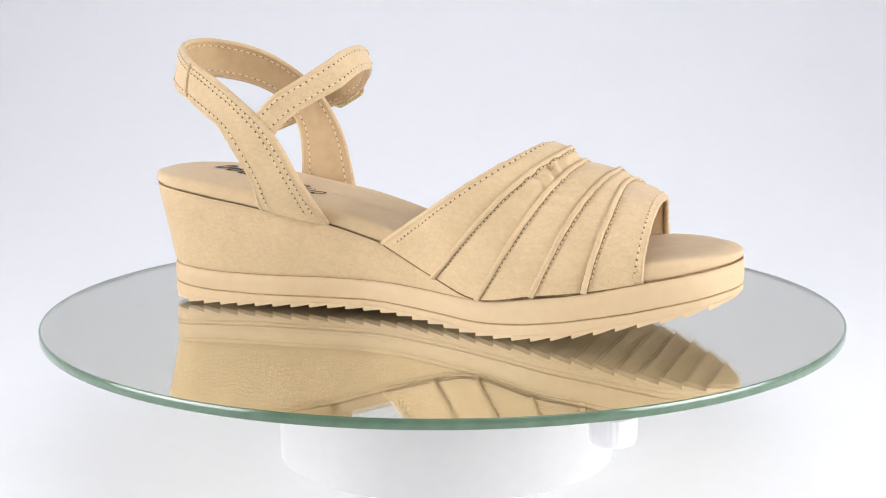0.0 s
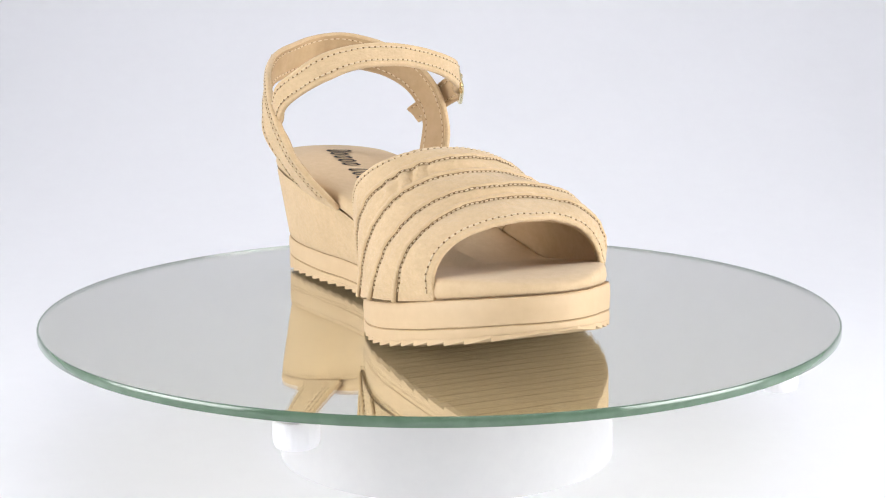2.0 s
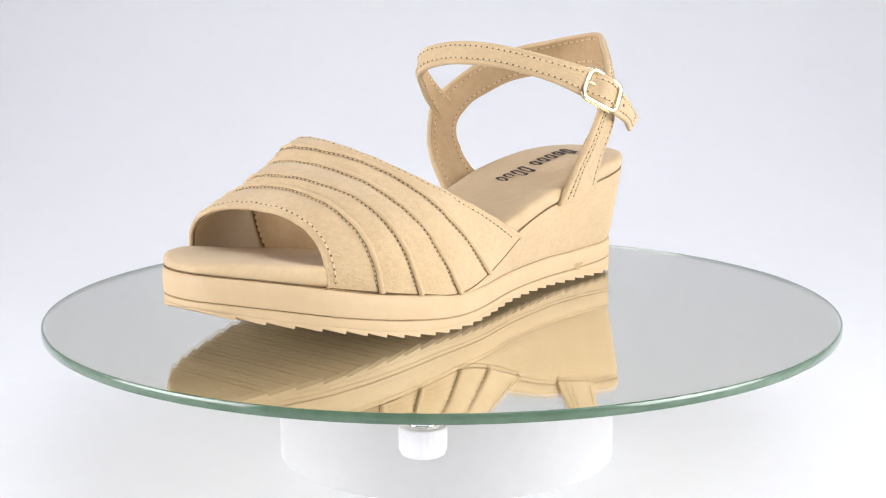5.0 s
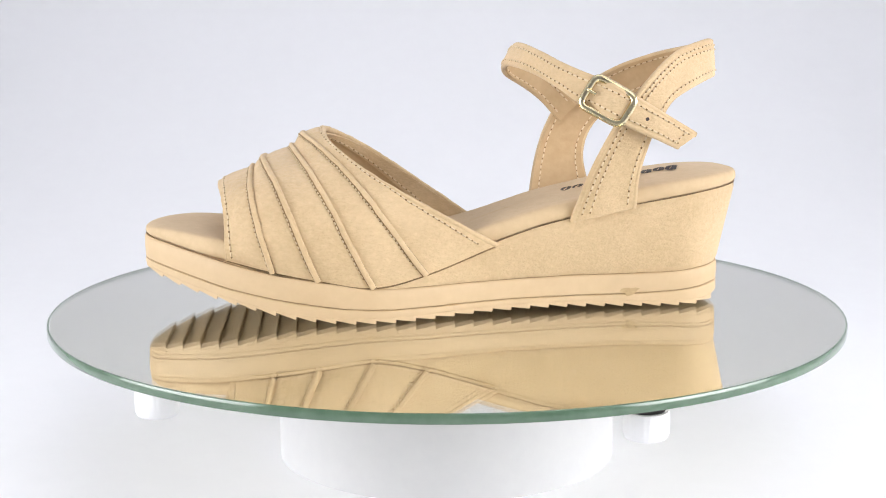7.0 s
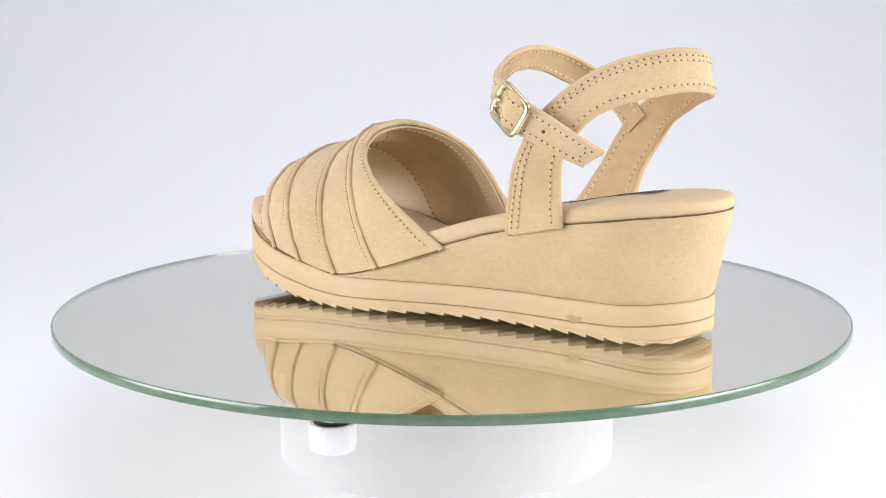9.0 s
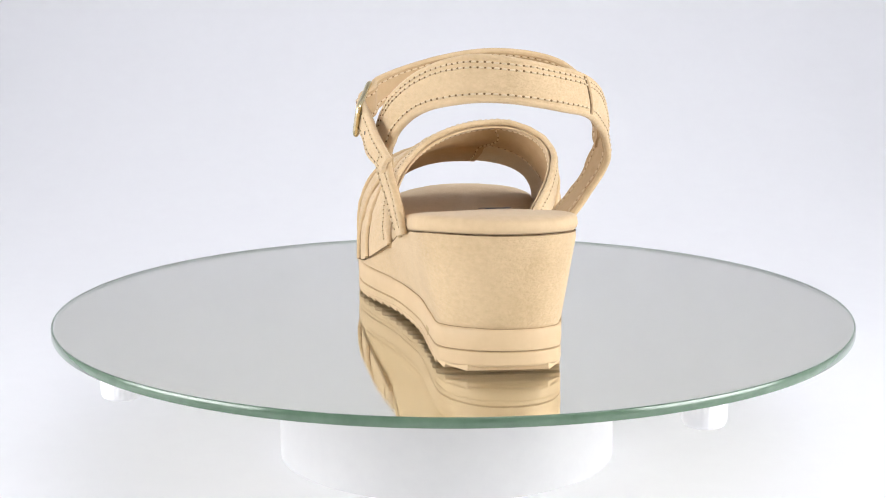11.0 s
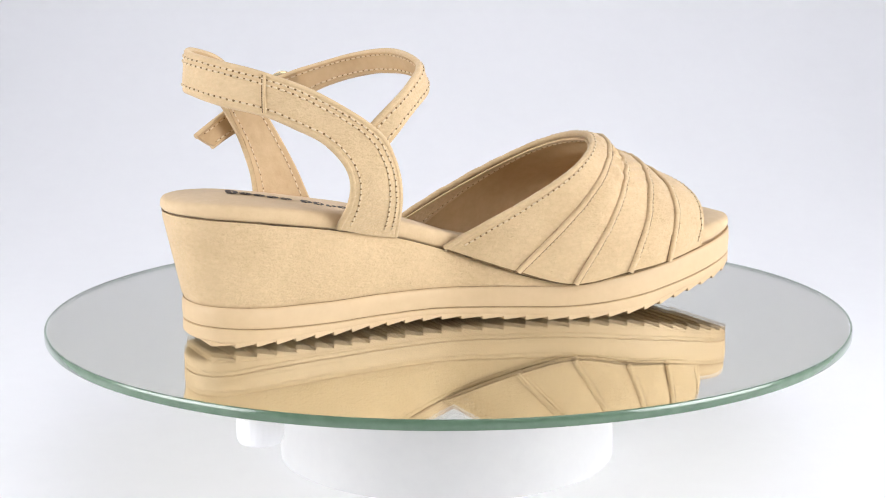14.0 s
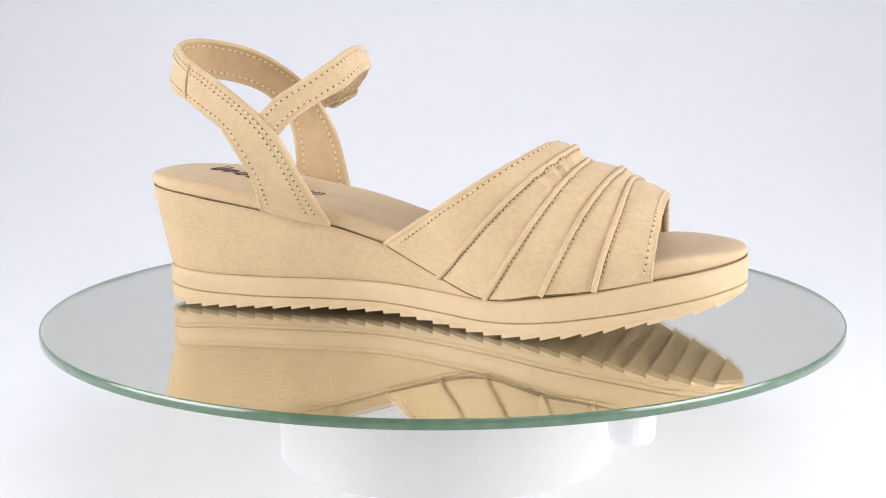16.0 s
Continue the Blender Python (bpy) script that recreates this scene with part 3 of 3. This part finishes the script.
def straps(root):
    sling, g, nn = strap(root, "sling_strap", SLING, 150, (-75, 0, 80), (0.8, 1.9, 7.0), "curved suede sling strap round the heel")
    j = int(150 * 5 / 14)
    part("overlap_seam", tube(g[j] + 0.2 * nn[j], 0.7, 6, up=nn[j]), SUEDE, sling, "raised overlap seam")
    part("seam_stitching", tube(g[j + 1] * 0.5 + g[j] * 0.5 + 0.1 * nn[j], 0.32, 6, up=nn[j]), CREASE, sling, "dark stitched seam line")
    ankle, a, an = strap(root, "ankle_strap", ANKLE, 120, (-70, 0, 80), (1.3, 6.7), "narrow suede ankle strap with a free end", 1.9)
    # punched hole
    j = int(119 * 0.875)
    p, u = a[j, 4], an[j, 4]
    part("punched_hole", tube([p - 0.3 * u, p + 0.16 * u], 0.75, 10), INK, ankle)
    # buckle
    A, B, C, D = (Vector(v) for v in ((-60.4, 40.4, 98.6), (-75.6, 45.2, 89.8), (-68.8, 46.6, 79), (-53.4, 40.2, 87.2)))
    corners = [A, B, C, D]
    path = []
    for k in range(4):
        p0, p1, p2 = corners[k - 1], corners[k], corners[(k + 1) % 4]
        a0, a1 = p1 + (p0 - p1).normalized() * 3.6, p1 + (p2 - p1).normalized() * 3.6
        for f in np.linspace(0, 1, 7):
            path.append(tuple((1 - f) ** 2 * a0 + 2 * f * (1 - f) * p1 + f * f * a1))
        nxt = p2 + (p1 - p2).normalized() * 3.6
        for f in (0.25, 0.5, 0.75):
            path.append(tuple(a1.lerp(nxt, f)))
    face = (B - A).cross(D - A).normalized()
    buckle = part("buckle", tube(path, 1.5, 10, True, 0.7, [tuple(face)] * len(path)), BRASS, root, "rounded square pale brass buckle")
    mid0, mid1 = A.lerp(D, 0.5), B.lerp(C, 0.5)
    out = face if face.y > 0 else -face
    part("buckle_bar", tube([tuple(A.lerp(D, 0.03)), tuple(A.lerp(D, 0.97))], 0.8, 8), BRASS, buckle, "brass hinge bar")
    part("prong", tube([tuple(mid0 + out * 0.8), tuple(mid0.lerp(mid1, 0.1) + out * 1.5), tuple(mid0.lerp(mid1, 0.2) + out * 0.9)], 0.75, 8), BRASS, buckle, "brass prong")
    # stitched slanted end of the free strap
    end = a[-4] + 0.1 * an[-4]
    stitch_row(ankle, end[1:-1], an[-4][1:-1], 1.8, 1.1)


def smudge(root):
    """A dried glue mark on the platform's side."""
    rings = []
    for f in (0.0, 0.5, 1.0):
        a = np.linspace(0, 2 * np.pi, 14, endpoint=False)
        r = f * (1 + 0.25 * np.sin(3 * a) + 0.15 * np.cos(5 * a))
        x = -79 + 3.6 * r * np.cos(a)
        b, _ = widths(SOLE_LINE, x)
        rings.append(np.column_stack([x, b + 0.16 * (1.0 - f) + 0.04, 7.2 + 1.7 * r * np.sin(a)]))
    part("glue_smudge", loft(rings), mottle(mat("dried_glue", (0.5, 0.35, 0.18), 0.7), (0.42, 0.285, 0.14), (0.56, 0.4, 0.22), 300, 900, 0.1, 900), root, "brownish dried glue smudge")


def sandal():
    root = tagged(new("sandal"), "beige suede wedge sandal with pleated open-toe vamp and buckled strap", "sandal")
    outsole(root)
    wedge(root)
    seams(root)
    footbed(root)
    vamp(root)
    straps(root)
    smudge(root)
    return root


def paper_speck(x, y, size):
    root = new("dirt_speck", mesh("dirt_speck", *lathe([(0.2, 0.0), (size, 0.0), (size * 0.8, 0.12), (0.2, 0.2)], 9), mat("grey_dirt", (0.35, 0.35, 0.37), 0.9)))
    root.location = (x, y, 0.00005)
    return tagged(root, "tiny grey speck of dirt on the white paper", "dirt")


turntable_base()
paper_speck(-0.0806, 0.0114, 0.55)
DISC = mirror_disc()
SANDAL = sandal()


# ---- what turns ----
def motions():
    tilt = Matrix.Rotation(-0.001473, 4, "Y") @ Matrix.Rotation(0.000196, 4, "X")
    disc_home = Matrix.Translation((0, 0, DISC_TOP)) @ tilt @ Matrix.Translation((-0.00149, -0.00245, 0))
    sandal_home = Matrix.Translation((0, 0, DISC_TOP)) @ tilt @ pose(0, -0.00806, 0.00002, 0, 0, -20)
    for thing, home in ((DISC, disc_home), (SANDAL, sandal_home)):
        walk(thing, [(t, Matrix.Rotation(-2 * math.pi * t / PERIOD, 4, "Z") @ home) for t in [0.5 * k for k in range(33)]])


motions()
